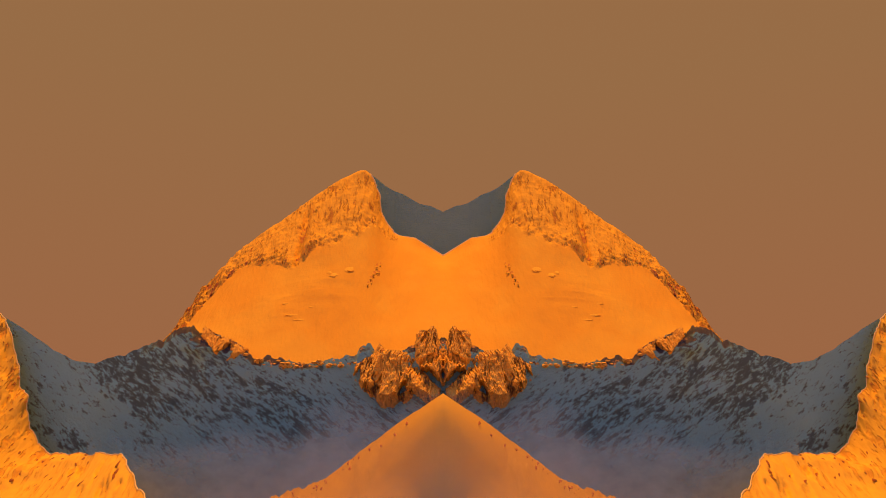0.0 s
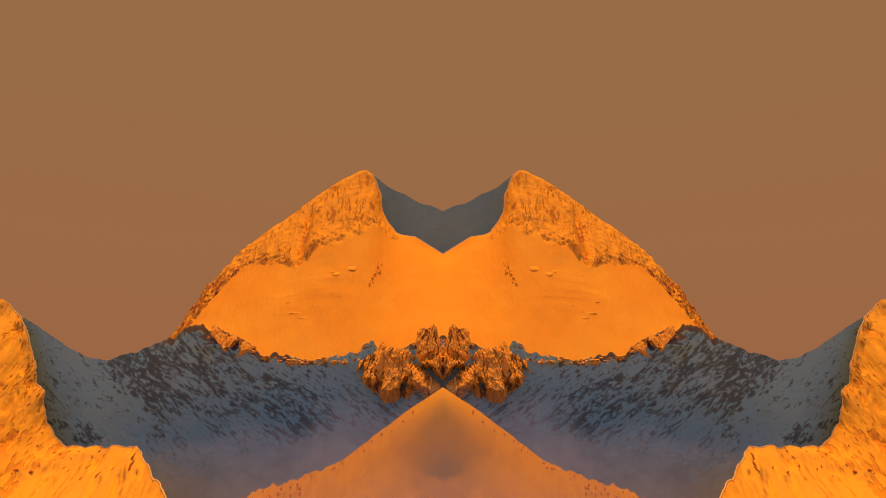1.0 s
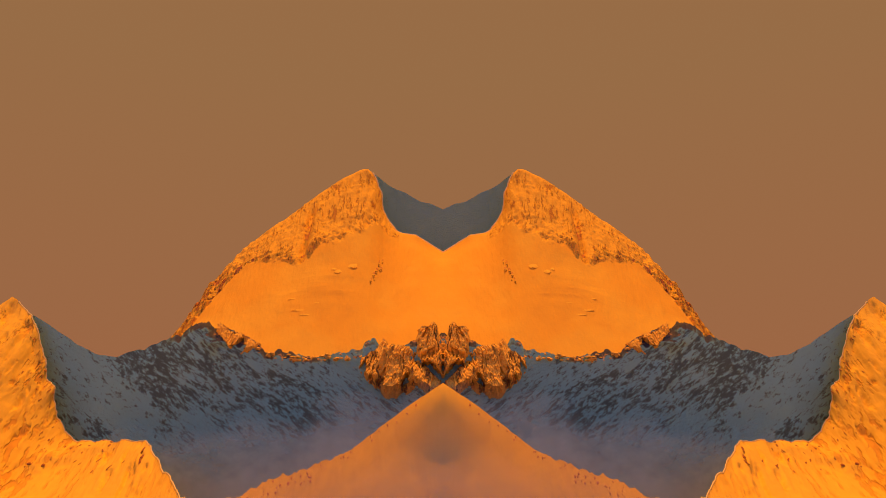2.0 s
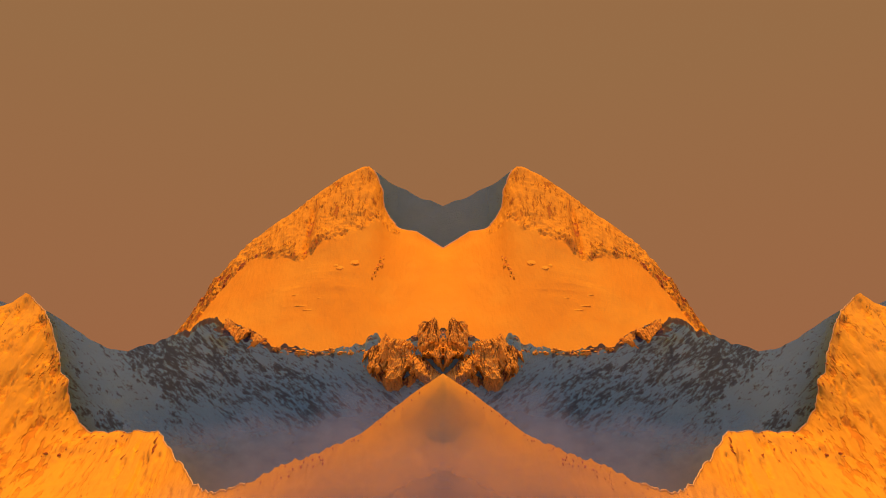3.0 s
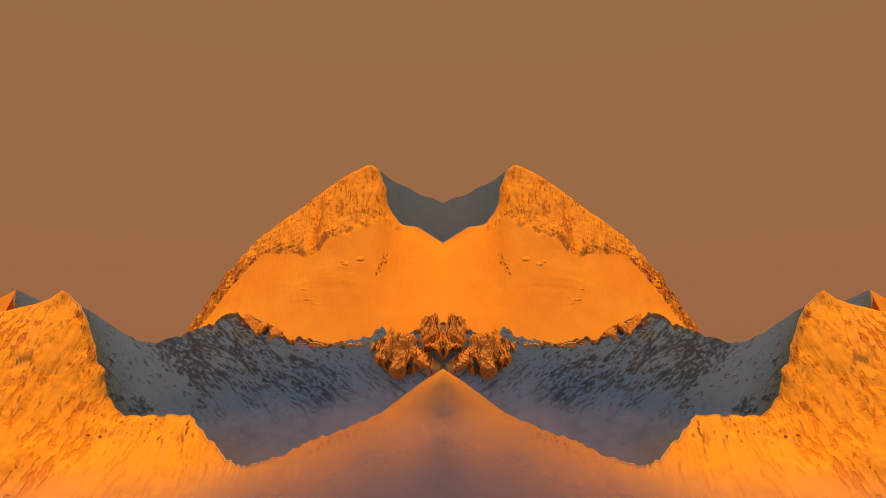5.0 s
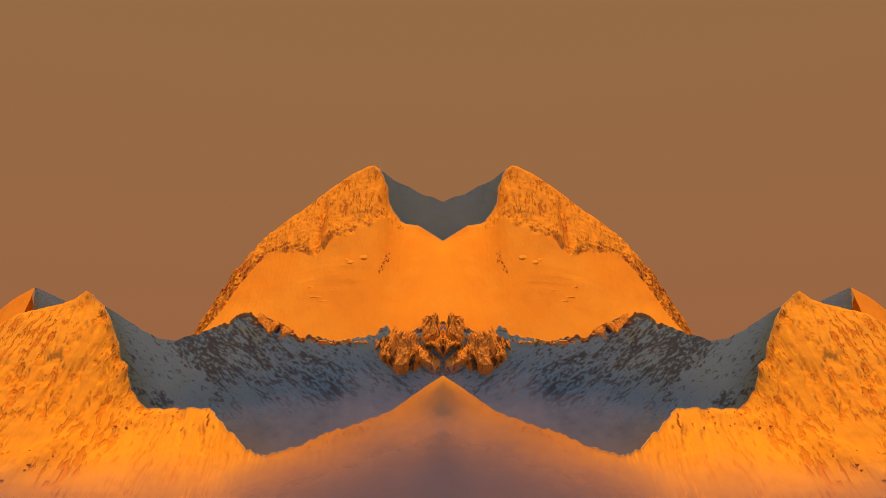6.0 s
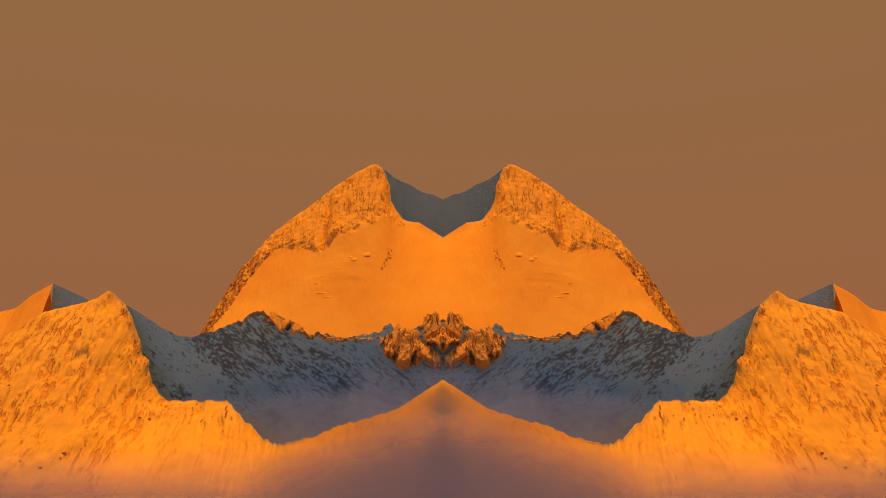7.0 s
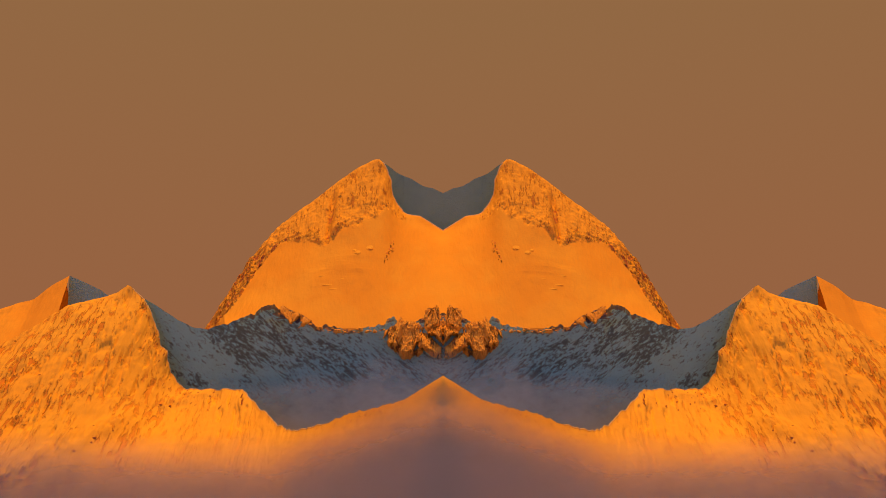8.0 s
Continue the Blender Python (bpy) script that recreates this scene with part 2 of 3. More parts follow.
def loft(top, foot, rows, bend=1.0, gather=1.0):
    """A grid of points (rows, columns, 3) from the top line to the foot line; gather above 1 sets the rows closer near the top."""
    s = np.linspace(0, 1, rows)[:, None, None] ** gather
    g = top[None] * (1 - s) + foot[None] * s
    g[:, :, 2] = top[None, :, 2] * (1 - s[:, :, 0] ** bend) + foot[None, :, 2] * s[:, :, 0] ** bend
    return g


def mesh_part(name, grid, material, parent=None, label="", keep=None, smooth=True):
    """One mesh object from a grid of points; keep picks the quads, as a mask (rows - 1, columns - 1)."""
    rows, cols = grid.shape[:2]
    idx = np.arange(rows * cols).reshape(rows, cols)
    quads = np.stack([idx[:-1, :-1], idx[1:, :-1], idx[1:, 1:], idx[:-1, 1:]], -1)
    quads = quads[keep] if keep is not None else quads.reshape(-1, 4)
    used, quads = np.unique(quads, return_inverse=True)
    me = bpy.data.meshes.new(name)
    me.from_pydata(grid.reshape(-1, 3)[used].tolist(), [], quads.reshape(-1, 4).tolist())
    me.polygons.foreach_set("use_smooth", np.full(len(me.polygons), smooth))
    me.materials.append(material)
    me.update()
    ob = new(name, me)
    ob.parent = parent
    return tagged(ob, label)


def thing(name, at, label, category, group="", kind=""):
    ob = new(name)
    ob.location = at
    ob.empty_display_size = 5
    return tagged(ob, label, category, group, kind)


def under(parent, ob):
    """Hang a part under its thing without moving it."""
    ob.parent = parent
    ob.matrix_parent_inverse = Matrix.Translation(parent.location).inverted()
    return ob


def settle(parent, size, dy, dz):
    """Bring a finished mountain, with its parts, to the size and place that fit the camera's view: size about the
    world's origin, then a shift.
    """
    at = parent.location.copy()
    parent.scale = (size, size, size)
    parent.location = (size * at.x, size * at.y + dy, size * at.z + dz)


def skirt(parent, edge, dy, material, name="lower_slope", deep=-345):
    """The hidden slope from an edge down to the valley."""
    low = edge + (0, dy, 0)
    low[:, 2] = deep
    g = loft(edge[::4], low[::4], 12)
    g[:, :, 1] += np.clip(np.linspace(0, 3, 12), 0, 1)[:, None] * 8 * fbm(g[:, :, 0], g[:, :, 1], g[:, :, 2], 90, 4, 99)
    return under(parent, mesh_part(name, g, material))


def bright_rim(parent, edge, radius):
    """A thin rounded lip of paler snow, added to draw a bright line along an edge."""
    along = np.gradient(edge, axis=0)
    along /= np.linalg.norm(along, axis=1)[:, None]
    side = np.cross(along, (0.0, 1.0, 0.0))
    side /= np.linalg.norm(side, axis=1)[:, None] + 1e-9
    over = np.cross(side, along)
    thick = radius * (1 + 0.5 * fbm(edge[:, 0], edge[:, 1], edge[:, 2], 9, 3, 66))
    rings = [edge + thick[:, None] * (math.cos(a) * side + math.sin(a) * over) for a in np.linspace(0, 2 * math.pi, 8)]
    return under(parent, mesh_part("bright_rim", np.array(rings), M_BRIGHT_RIM, None, "thin bright rim added along the snow's edge"))


# ---- valley floor ----
def valley():
    n = 90
    r = np.concatenate([np.linspace(0, 1500, 50), np.linspace(1600, 4900, 20)])
    a = np.linspace(0, 2 * math.pi, n)
    g = np.zeros((len(r), n, 3))
    g[:, :, 0], g[:, :, 1] = r[:, None] * np.cos(a), 500 + r[:, None] * np.sin(a)
    g[:, :, 2] = -330 + 20 * fbm(g[:, :, 0], g[:, :, 1], 0 * r[:, None], 240, 4, 3)
    g[:, -1] = g[:, 0]
    tagged(mesh_part("ground", g, M_VALLEY), "snow-covered valley floor far below the ridges", "ground", kind="structure")


valley()

# ---- great twin-peaked mountain ----
MAIN_CREST = [(-700, 960, -330), (-540, 1000, -120), (-480, 1030, -24), (-442, 1046, 42), (-420, 1055, 84), (-405, 1061, 112), (-397, 1066, 130), (-387, 1070, 150),
              (-361, 1077, 188), (-330, 1083, 226), (-255, 1094, 288), (-215, 1099, 321), (-190, 1103, 342), (-172, 1106, 355), (-156, 1108, 364), (-144, 1110, 369.5), (-134, 1110, 371), (-127, 1110, 364),
              (-117, 1109, 347), (-110, 1108, 322), (-105, 1106, 296), (-97, 1105, 275), (-85, 1104, 257), (-74, 1104, 250), (-47, 1107, 247), (-24, 1109, 232), (0, 1110, 217)]
SADDLE_TOP = [(-134, 1113, 370), (-129, 1118, 368), (-117, 1124, 361), (-100, 1138, 350), (-84, 1148, 344), (-67, 1150, 338), (-43, 1150, 322), (-22, 1150, 318), (0, 1150, 307)]
FOOT_Y, FOOT_Z, TAPER, FALL = 785, 5, 0.21, 1.03
MAIN_SIZE, MAIN_Y, MAIN_Z = 0.71, 154.0, 25.6


def main_mountain():
    top = both_sides(line(MAIN_CREST, 560))
    x = np.abs(top[:, 0])
    # small teeth along the rocky skyline
    teeth = np.interp(x, [75, 130, 150, 340, 440], [0.3, 1.6, 2.4, 5.0, 8.0])
    top[:, 2] += teeth * fbm(top[:, 0], top[:, 1], top[:, 2], 18, 5, 11, gain=0.6)
    foot = top.copy()
    foot[:, 0] *= 1 - TAPER
    foot[:, 1], foot[:, 2] = FOOT_Y, FOOT_Z
    foot[:, 2] = np.minimum(foot[:, 2], top[:, 2] - 60)
    # the edge of the saddle is bitten, not smooth
    top[:, 0] += np.sign(top[:, 0]) * 4.0 * np.clip((x - 74) / 12, 0, 1) * np.clip((130 - x) / 12, 0, 1) * fbm(top[:, 0] * 0, top[:, 1] * 0, top[:, 2], 16, 4, 12, gain=0.6)
    rows = 270
    g = eased_loft(top, foot, rows, FALL, (10, 0.05), (32, 0.28))
    s = np.broadcast_to(np.linspace(0, 1, rows)[:, None], g.shape[:2])
    X, Y, Z = g[:, :, 0].copy(), g[:, :, 1].copy(), g[:, :, 2].copy()
    A = np.broadcast_to(x[None], X.shape)
    # how far down the bare rock reaches, by the distance from the middle
    wob = 0.11 * fbm(X, Y * 0.6, Z * 0.6, 36, 6, 21, gain=0.7)
    reach = np.interp(A, [0, 74, 82, 105, 128, 162, 190, 205, 222, 240, 262, 290, 316, 350, 385, 410, 470],
                      [0, 0, 0.10, 0.26, 0.40, 0.43, 0.47, 0.45, 0.47, 0.52, 0.42, 0.34, 0.25, 0.24, 0.40, 0.55, 0.60])
    rocky = np.clip((reach + wob - s) / 0.04, 0, 1) * (reach > 0.02)
    fade = np.clip(s / 0.02, 0, 1)
    # rock: downhill ribs, crossed by breaks, rougher towards its lower edge
    ribs = fbm(A + 0.12 * Z, Y * 0.14, Z * 0.14, 24, 6, 31, True, 0.55)
    lumps = fbm(X, Y, Z, 12, 5, 41, gain=0.6)
    edge = np.exp(-((reach + wob - s - 0.02) / 0.06) ** 2)
    coarse = np.clip((A - 300) / 80, 0, 1)
    knobs = fbm(X, Y * 0.5, Z * 0.5, 6, 4, 43, True, 0.6)
    rock_out = (6.5 + 4.0 * edge + 4 * coarse) * ribs + (2.0 + 5.0 * edge + 6.0 * coarse) * lumps + (1.2 + 1.5 * edge) * knobs - 2.0
    # one deep gully
    mid = 226 + 26 * (s - 0.1)
    rock_out -= 10 * np.exp(-((A - mid) / 6.0) ** 2) * np.clip((s - 0.06) / 0.1, 0, 1) * np.clip((0.52 - s) / 0.06, 0, 1)
    rock_out += 9 * np.exp(-((A - mid + 15) / 9.0) ** 2) * np.clip((s - 0.08) / 0.1, 0, 1) * np.clip((0.46 - s) / 0.05, 0, 1)
    swell = fbm(X, Y * 0.6, Z * 0.6, 150, 4, 51)
    snow_out = 9.0 * swell + 0.25 * fbm(X, Y, Z, 26, 3, 61)
    # wind-carved steps low on the snow field
    steps = np.clip(1 - np.abs(s - 0.66 - 0.04 * swell) / 0.14, 0, 1) * np.clip((A - 120) / 60, 0, 1) * np.clip((330 - A) / 80, 0, 1)
    snow_out += steps * 1.4 * fbm(X * 0.3 + 0.3 * Z, Y, Z * 1.5, 30, 4, 71, True)
    g_out = fade * (rocky * rock_out + (1 - rocky) * snow_out)
    g[:, :, 1] -= 0.78 * g_out
    g[:, :, 2] += 0.62 * g_out
    face = rocky[:-1, :-1] > 0.5
    left = (X[:-1, :-1] + X[1:, 1:]) < 0
    # broken darker bands along the lower edge of the rock and on the outer flank; down the gully the band paints in
    # shade
    torn = fbm(X, Y * 0.4, Z * 0.4, 30, 5, 95, gain=0.65)
    band = face & ((torn + 1.05 * edge * np.clip((A - 190) / 40, 0, 1) * np.clip((s - 0.08) / 0.05, 0, 1) + 1.3 * np.clip((A - 340) / 45, 0, 1) + 0.8 * np.exp(-((A - mid) / 6.0) ** 2) * np.clip((s - 0.12) / 0.1, 0, 1) > 0.52)[:-1, :-1])
    face = face & ~band
    snow = ~(face | band)
    m = thing("twin_peaked_mountain", (0, 1100, -45), "steep twin-peaked mountain with orange sunlit snow and bare rock", "mountain")
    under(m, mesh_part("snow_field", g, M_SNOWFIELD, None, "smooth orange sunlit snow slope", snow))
    under(m, mesh_part("rock_face", g, M_GRANITE, None, "craggy brown rock with snow in its gullies", face & left))
    under(m, mesh_part("rock_face", g, M_GRANITE, None, "craggy brown rock with snow in its gullies", face & ~left))
    under(m, mesh_part("rock_band", g, M_BAND, None, "broken red-brown rock at the edge of the snow", band & left))
    under(m, mesh_part("rock_band", g, M_BAND, None, "broken red-brown rock at the edge of the snow", band & ~left))
    for pick in (top[:, 0] <= 0, top[:, 0] >= 0):
        bright_rim(m, top[pick & (x < 128)], 1.5)
    skirt(m, g[-1], -140, M_SNOWFIELD, deep=-510)
    # far side
    back = top + (0, 420, 0)
    back[:, 2] = np.minimum(-510, top[:, 2] - 60)
    under(m, mesh_part("back_slope", loft(top, back, 14), M_VALLEY))
    # shaded wall in the saddle between the peaks
    rim = both_sides(line(SADDLE_TOP, 90))
    rim[:, 2] += 1.0 * fbm(rim[:, 0], rim[:, 1], rim[:, 2], 16, 3, 81)
    low = rim - (0, 7, 0)
    low[:, 2] = np.interp(np.abs(low[:, 0]), [0, 90, 134], [120, 150, 300])
    w = loft(rim, low, 70)
    w[:, :, 1] -= np.minimum(1, np.linspace(0, 6, 70))[:, None] * 0.9 * fbm(w[:, :, 0], w[:, :, 1], w[:, :, 2] * 0.5, 40, 4, 91)
    under(m, mesh_part("saddle_wall", w, M_SADDLE, None, "blue-grey shaded snow wall between the summits"))
    rear = rim + (0, 300, 0)
    rear[:, 2] = -510
    under(m, mesh_part("back_slope", loft(rim, rear, 10), M_VALLEY))
    settle(m, MAIN_SIZE, MAIN_Y, MAIN_Z)
    return g * MAIN_SIZE + (0, MAIN_Y, MAIN_Z)


SLOPE = main_mountain()

# ---- shaded cirque wall ----
WALL_TOP = [(-284.9, 559, 51.4), (-276.8, 558.2, 54.1), (-256.1, 556.2, 43), (-236.2, 554.1, 30.6), (-219.9, 552.4, 23), (-207.7, 551, 21.5), (-200.3, 549.9, 25.2),
            (-189.2, 548.1, 26.6), (-166.4, 544.6, 33.9), (-157.4, 543.1, 41.5), (-150.1, 542, 44.4), (-142.1, 541.6, 40.7), (-123.4, 540.6, 31.5), (-106, 539.6, 23.6),
            (-86.4, 538.5, 22.6), (-58, 536.9, 23.7), (-50.5, 536.5, 25.9), (-42.2, 536, 31.2), (-34.7, 536, 26), (-25, 536, 27.5), (-20, 536, 32), (-11, 536, 33), (0, 536, 34)]


def cirque_wall():
    top = both_sides(line(WALL_TOP, 420))
    x = np.abs(top[:, 0])
    rough = np.interp(x, [0, 113, 131, 163, 193, 262], [7.0, 7.0, 9.0, 6.0, 2.0, 0.6])
    top[:, 2] += rough * fbm(top[:, 0], top[:, 1], top[:, 2], 8, 5, 15, gain=0.6)
    foot = top.copy()
    foot[:, 2] = -120
    foot[:, 0] *= 1 - 0.03 * np.clip((x - 115) / 120, 0, 1)
    foot[:, 1] -= np.interp(x, [0, 168, 245, 273], [13, 13, 8, 0])
    rows = 160
    g = loft(top, foot, rows)
    X, Y, Z = g[:, :, 0].copy(), g[:, :, 1].copy(), g[:, :, 2].copy()
    A = np.abs(X)
    s = np.linspace(0, 1, rows)[:, None]
    hold = np.clip(s / (0.03 + 0.17 * np.clip((A - 170) / 40, 0, 1)), 0, 1) * np.clip((272 - A) / 20, 0, 1)
    crown = np.exp(-s / 0.12) * np.clip(1 - np.abs(A - 141) / 22, 0, 1)
    rim = np.exp(-s / 0.03) * np.clip((193 - A) / 45, 0, 1)
    buttress = fbm(X, Y, Z * 0.35 + 0.25 * A, 60, 5, 25, True, 0.55)
    ledge = fbm(X * 0.5, Y, Z - 0.55 * A, 22, 5, 35, True, 0.6)
    out = hold * (4 * buttress + 0.9 * ledge + crown * 10 * fbm(X, Y, Z, 18, 5, 45, True, 0.6) + rim * 3 * fbm(X, Y, Z, 9, 4, 55, gain=0.6))
    side = np.clip((A - 197) / 35, 0, 1)
    g[:, :, 1] -= out * (1 - 0.2 * side)
    g[:, :, 0] -= np.sign(X) * out * 0.2 * side
    m = thing("cirque_wall", (0, 534, -120), "shaded dark rock wall streaked with blue-grey snow", "mountain ridge")
    across = top[:-1, 0] + top[1:, 0]
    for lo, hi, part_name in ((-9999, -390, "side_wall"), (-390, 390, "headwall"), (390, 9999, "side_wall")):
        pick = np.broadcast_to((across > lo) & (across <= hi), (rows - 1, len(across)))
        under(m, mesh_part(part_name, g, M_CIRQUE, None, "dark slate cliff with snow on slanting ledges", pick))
    back = top + (0, 40, 0)
    back[:, 2] -= 32
    back[:, 0] *= 1 + 0.06 * np.clip((x - 193) / 50, 0, 1)
    under(m, mesh_part("back_slope", loft(top, back, 8), M_SNOWFIELD))
    skirt(m, back, 130, M_SNOWFIELD)
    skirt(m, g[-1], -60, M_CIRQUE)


cirque_wall()


# ---- sunlit rock outcrops on the rim of the wall ----
def rim_y(x, z):
    """The plan's y of the wall behind that x and height."""
    c = np.array(WALL_TOP, float)
    ax = -np.abs(x)
    return np.interp(ax, c[:, 0], c[:, 1]) - 13 * np.clip((np.interp(ax, c[:, 0], c[:, 2]) - z) / 140, 0, 1)


def outcrop(name, profile, seed, label, size=1.0, jag=3.0, forward=0.85, open_part=0.22, ahead=0.0):
    """A crag of leaning slabs, set before the wall: profile gives (distance from the middle, top, bottom) in a unit of 0.735 m; it runs from its least to its greatest distance."""
    p = np.array(profile, float) * 0.735 + (0, 5.5, 5.5)
    size, jag = 0.76 * size, 0.76 * jag
    x0, x1 = p[:, 0].min(), p[:, 0].max()
    p = p[np.argsort(p[:, 0])]
    X, Z = np.meshgrid(np.arange(x0 - 2, x1 + 2.01, 0.28), np.arange(p[:, 1].max() + 6, p[:, 2].min() - 8, -0.3))
    A = np.abs(X)
    zero = 0 * X
    hi = np.interp(X, p[:, 0], p[:, 1]) + jag * (fbm(A, zero, zero, 7, 5, seed, gain=0.7) + 0.5 * fbm(A, zero, zero, 3, 3, seed + 2, True, 0.6))
    lo = np.interp(X, p[:, 0], p[:, 2]) + 4.5 * fbm(A, zero, Z * 0.5, 8, 5, seed + 3, gain=0.75)
    wave = 3.0 * fbm(A, zero, Z, 7, 5, seed + 4, gain=0.65)
    # gaps through which the wall shows
    gap = 5.0 * (open_part + fbm(A + 0.4 * Z, zero, Z * 0.6, 8, 4, seed + 44, gain=0.6))
    inside = np.minimum(np.minimum(hi - Z, (Z - lo) * 0.8), np.minimum(X - x0, x1 - X) + wave)
    inside = np.minimum(inside, gap)
    # a leaning face of narrow pillars and broken ledges, rougher and rougher on smaller scales
    lean = A + 0.18 * Z + 1.6 * fbm(A, zero, Z, 9, 3, seed + 5)
    pillars = fbm(lean, zero, Z * 0.16, 3.4 * size, 4, seed + 6, True, 0.6)
    tall = 4.2 * size
    ph = (hi - Z) / tall + 1.3 * fbm(lean, zero, Z * 0.3, 5 * size, 3, seed + 7)
    ledges = tall * (np.floor(ph) + np.clip((ph - np.floor(ph)) / 0.5, 0, 1) - ph)
    # narrow upright fissures, some open, some healed
    cuts = 0 * X
    for wide, k in ((3.4 * size, 21), (1.6 * size, 31)):
        q = (lean + 0.8 * wide * fbm(A, zero, Z * 0.8, 2.5 * wide, 3, seed + k, gain=0.6)) / wide
        rift = np.abs(q - np.floor(q) - 0.5) * wide
        cuts += 0.75 * wide * np.clip(1 - rift / (0.17 * wide), 0, 1) * np.clip(0.5 + 2.5 * fbm(A, zero, Z * 0.5, 3 * wide, 2, seed + k + 5), 0, 1)
    crumbs = fbm(lean, zero, Z * 0.28, 1.5 * size, 4, seed + 8, True, 0.65)
    deep = forward * (hi - Z) + 2.6 * size * pillars + 0.4 * ledges + 1.3 * size * crumbs - cuts
    side_room = np.minimum(X - x0, x1 - X) + wave
    deep = np.minimum(deep, np.minimum(np.minimum(1.6 * (Z - lo), 2.5 * side_room), 6 * gap)) * np.clip((hi - Z) / 1.5 + 0.3, 0, 1) + 1.5
    y = rim_y(X, Z)
    g = np.stack([X, y - deep - ahead * np.clip(deep / 4, 0, 1), Z], -1)
    back = np.stack([X, y + 5 + 0 * deep, Z], -1)
    keep = inside[:-1, :-1] > -0.4
    both = np.concatenate([g, back[::-1]])
    mask = np.concatenate([keep, np.zeros((1, keep.shape[1]), bool), keep[::-1]])
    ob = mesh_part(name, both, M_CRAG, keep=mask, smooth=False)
    return tagged(ob, label, "rock outcrop", "outcrops on the rim")


outcrop("rock_outcrop", [(-22, 42, 24), (-18, 46, 16), (-13, 47, 17), (-8, 49, 18), (-5, 46, 22), (-3.5, 38, 24), (0, 34, 24), (3.5, 38, 24), (5, 46, 22), (8, 49, 18), (13, 47, 17), (18, 46, 16), (22, 42, 24)],
        101, "craggy orange-lit rock tower rising above the dark wall", 0.8, 2.5, 0.50, 0.60)
for side in (-1, 1):
    outcrop("rock_outcrop", [(side * 18, 22, 6), (side * 23, 27, -4), (side * 30, 29, -10), (side * 37, 29, -12), (side * 44, 31, -12), (side * 49, 28, -10), (side * 54, 24, -4)],
            121, "broken orange-lit rock crag on the dark wall's rim", 1.0, 3.0, 0.40, 0.50, 0.0)
    outcrop("rock_outcrop", [(side * 2, 0, -12), (side * 6, 4, -12), (side * 12, 11, -9), (side * 18, 15, -5), (side * 24, 16, -1), (side * 29, 10, 2)],
            161, "low broken crag of orange-lit rock below the tower", 0.8, 2.5, 0.8, 0.60, 9.0)
    outcrop("rock_outcrop", [(side * 0.5, 25, 4), (side * 4, 24, 9), (side * 8, 22, 12), (side * 13, 22, 14), (side * 18, 20, 13)],
            201, "narrow broken crag of orange-lit rock under the tower", 0.7, 3.0, 0.55, 0.60, 10.0)
    outcrop("rock_outcrop", [(side * 46, 30, 18), (side * 50, 35, -5), (side * 55, 28, -6), (side * 60, 25, -1), (side * 66, 22, 6), (side * 74, 21, 13)],
            181, "thin shattered crag of orange-lit rock", 0.8, 2.5, 0.7, 0.12)
    outcrop("rock_outcrop", [(side * 158, 33, 28), (side * 165, 36, 24), (side * 172, 40, 22), (side * 178, 43, 24), (side * 184, 46, 30), (side * 190, 49, 37), (side * 195, 50, 42)],
            141, "small orange-lit crag beside the wall's highest tooth", 0.7, 3.5, 0.75, 0.10)

# ---- sunlit front ridge ----
FRONT_CREST = [(-731.7, 547, -157.8), (-552.4, 567, -65.8), (-469.1, 567, -27.3), (-399.7, 567, 9), (-389.6, 566.2, 14), (-366.4, 564.5, 27.6), (-340.4, 562.7, 43),
               (-320, 561.3, 48.3), (-303, 560.2, 51.6), (-293, 559.3, 55.6), (-288, 558.8, 59.2), (-284.5, 558.4, 62), (-280.5, 558, 60), (-273.5, 555.4, 54.2), (-266, 551.5, 48.5), (-258.5, 547.5, 39.5), (-251.5, 543.8, 27),
               (-246, 541, 16.2), (-244.2, 539.4, 7), (-236.1, 535, 2.8), (-235.1, 534.3, -4), (-233, 533.7, -11), (-225.2, 532.4, -23.8), (-217.1, 531, -28.8),
               (-201.9, 519.5, -28.8), (-155.9, 481.6, -27.3), (-147.1, 470.7, -31.7), (-136, 454.1, -37.8), (-121.4, 432, -43), (-111.9, 417, -47.6), (-96.6, 393, -49.2),
               (-76.7, 361.9, -43.1), (-59.5, 332.6, -35.7), (-45.9, 307, -29.9), (-31.5, 272, -25.2), (-17.3, 235, -19.6), (-10.3, 220, -14.8), (-5.9, 212.5, -12),
               (-2.2, 208.6, -9.7), (0, 208, -8.3)]


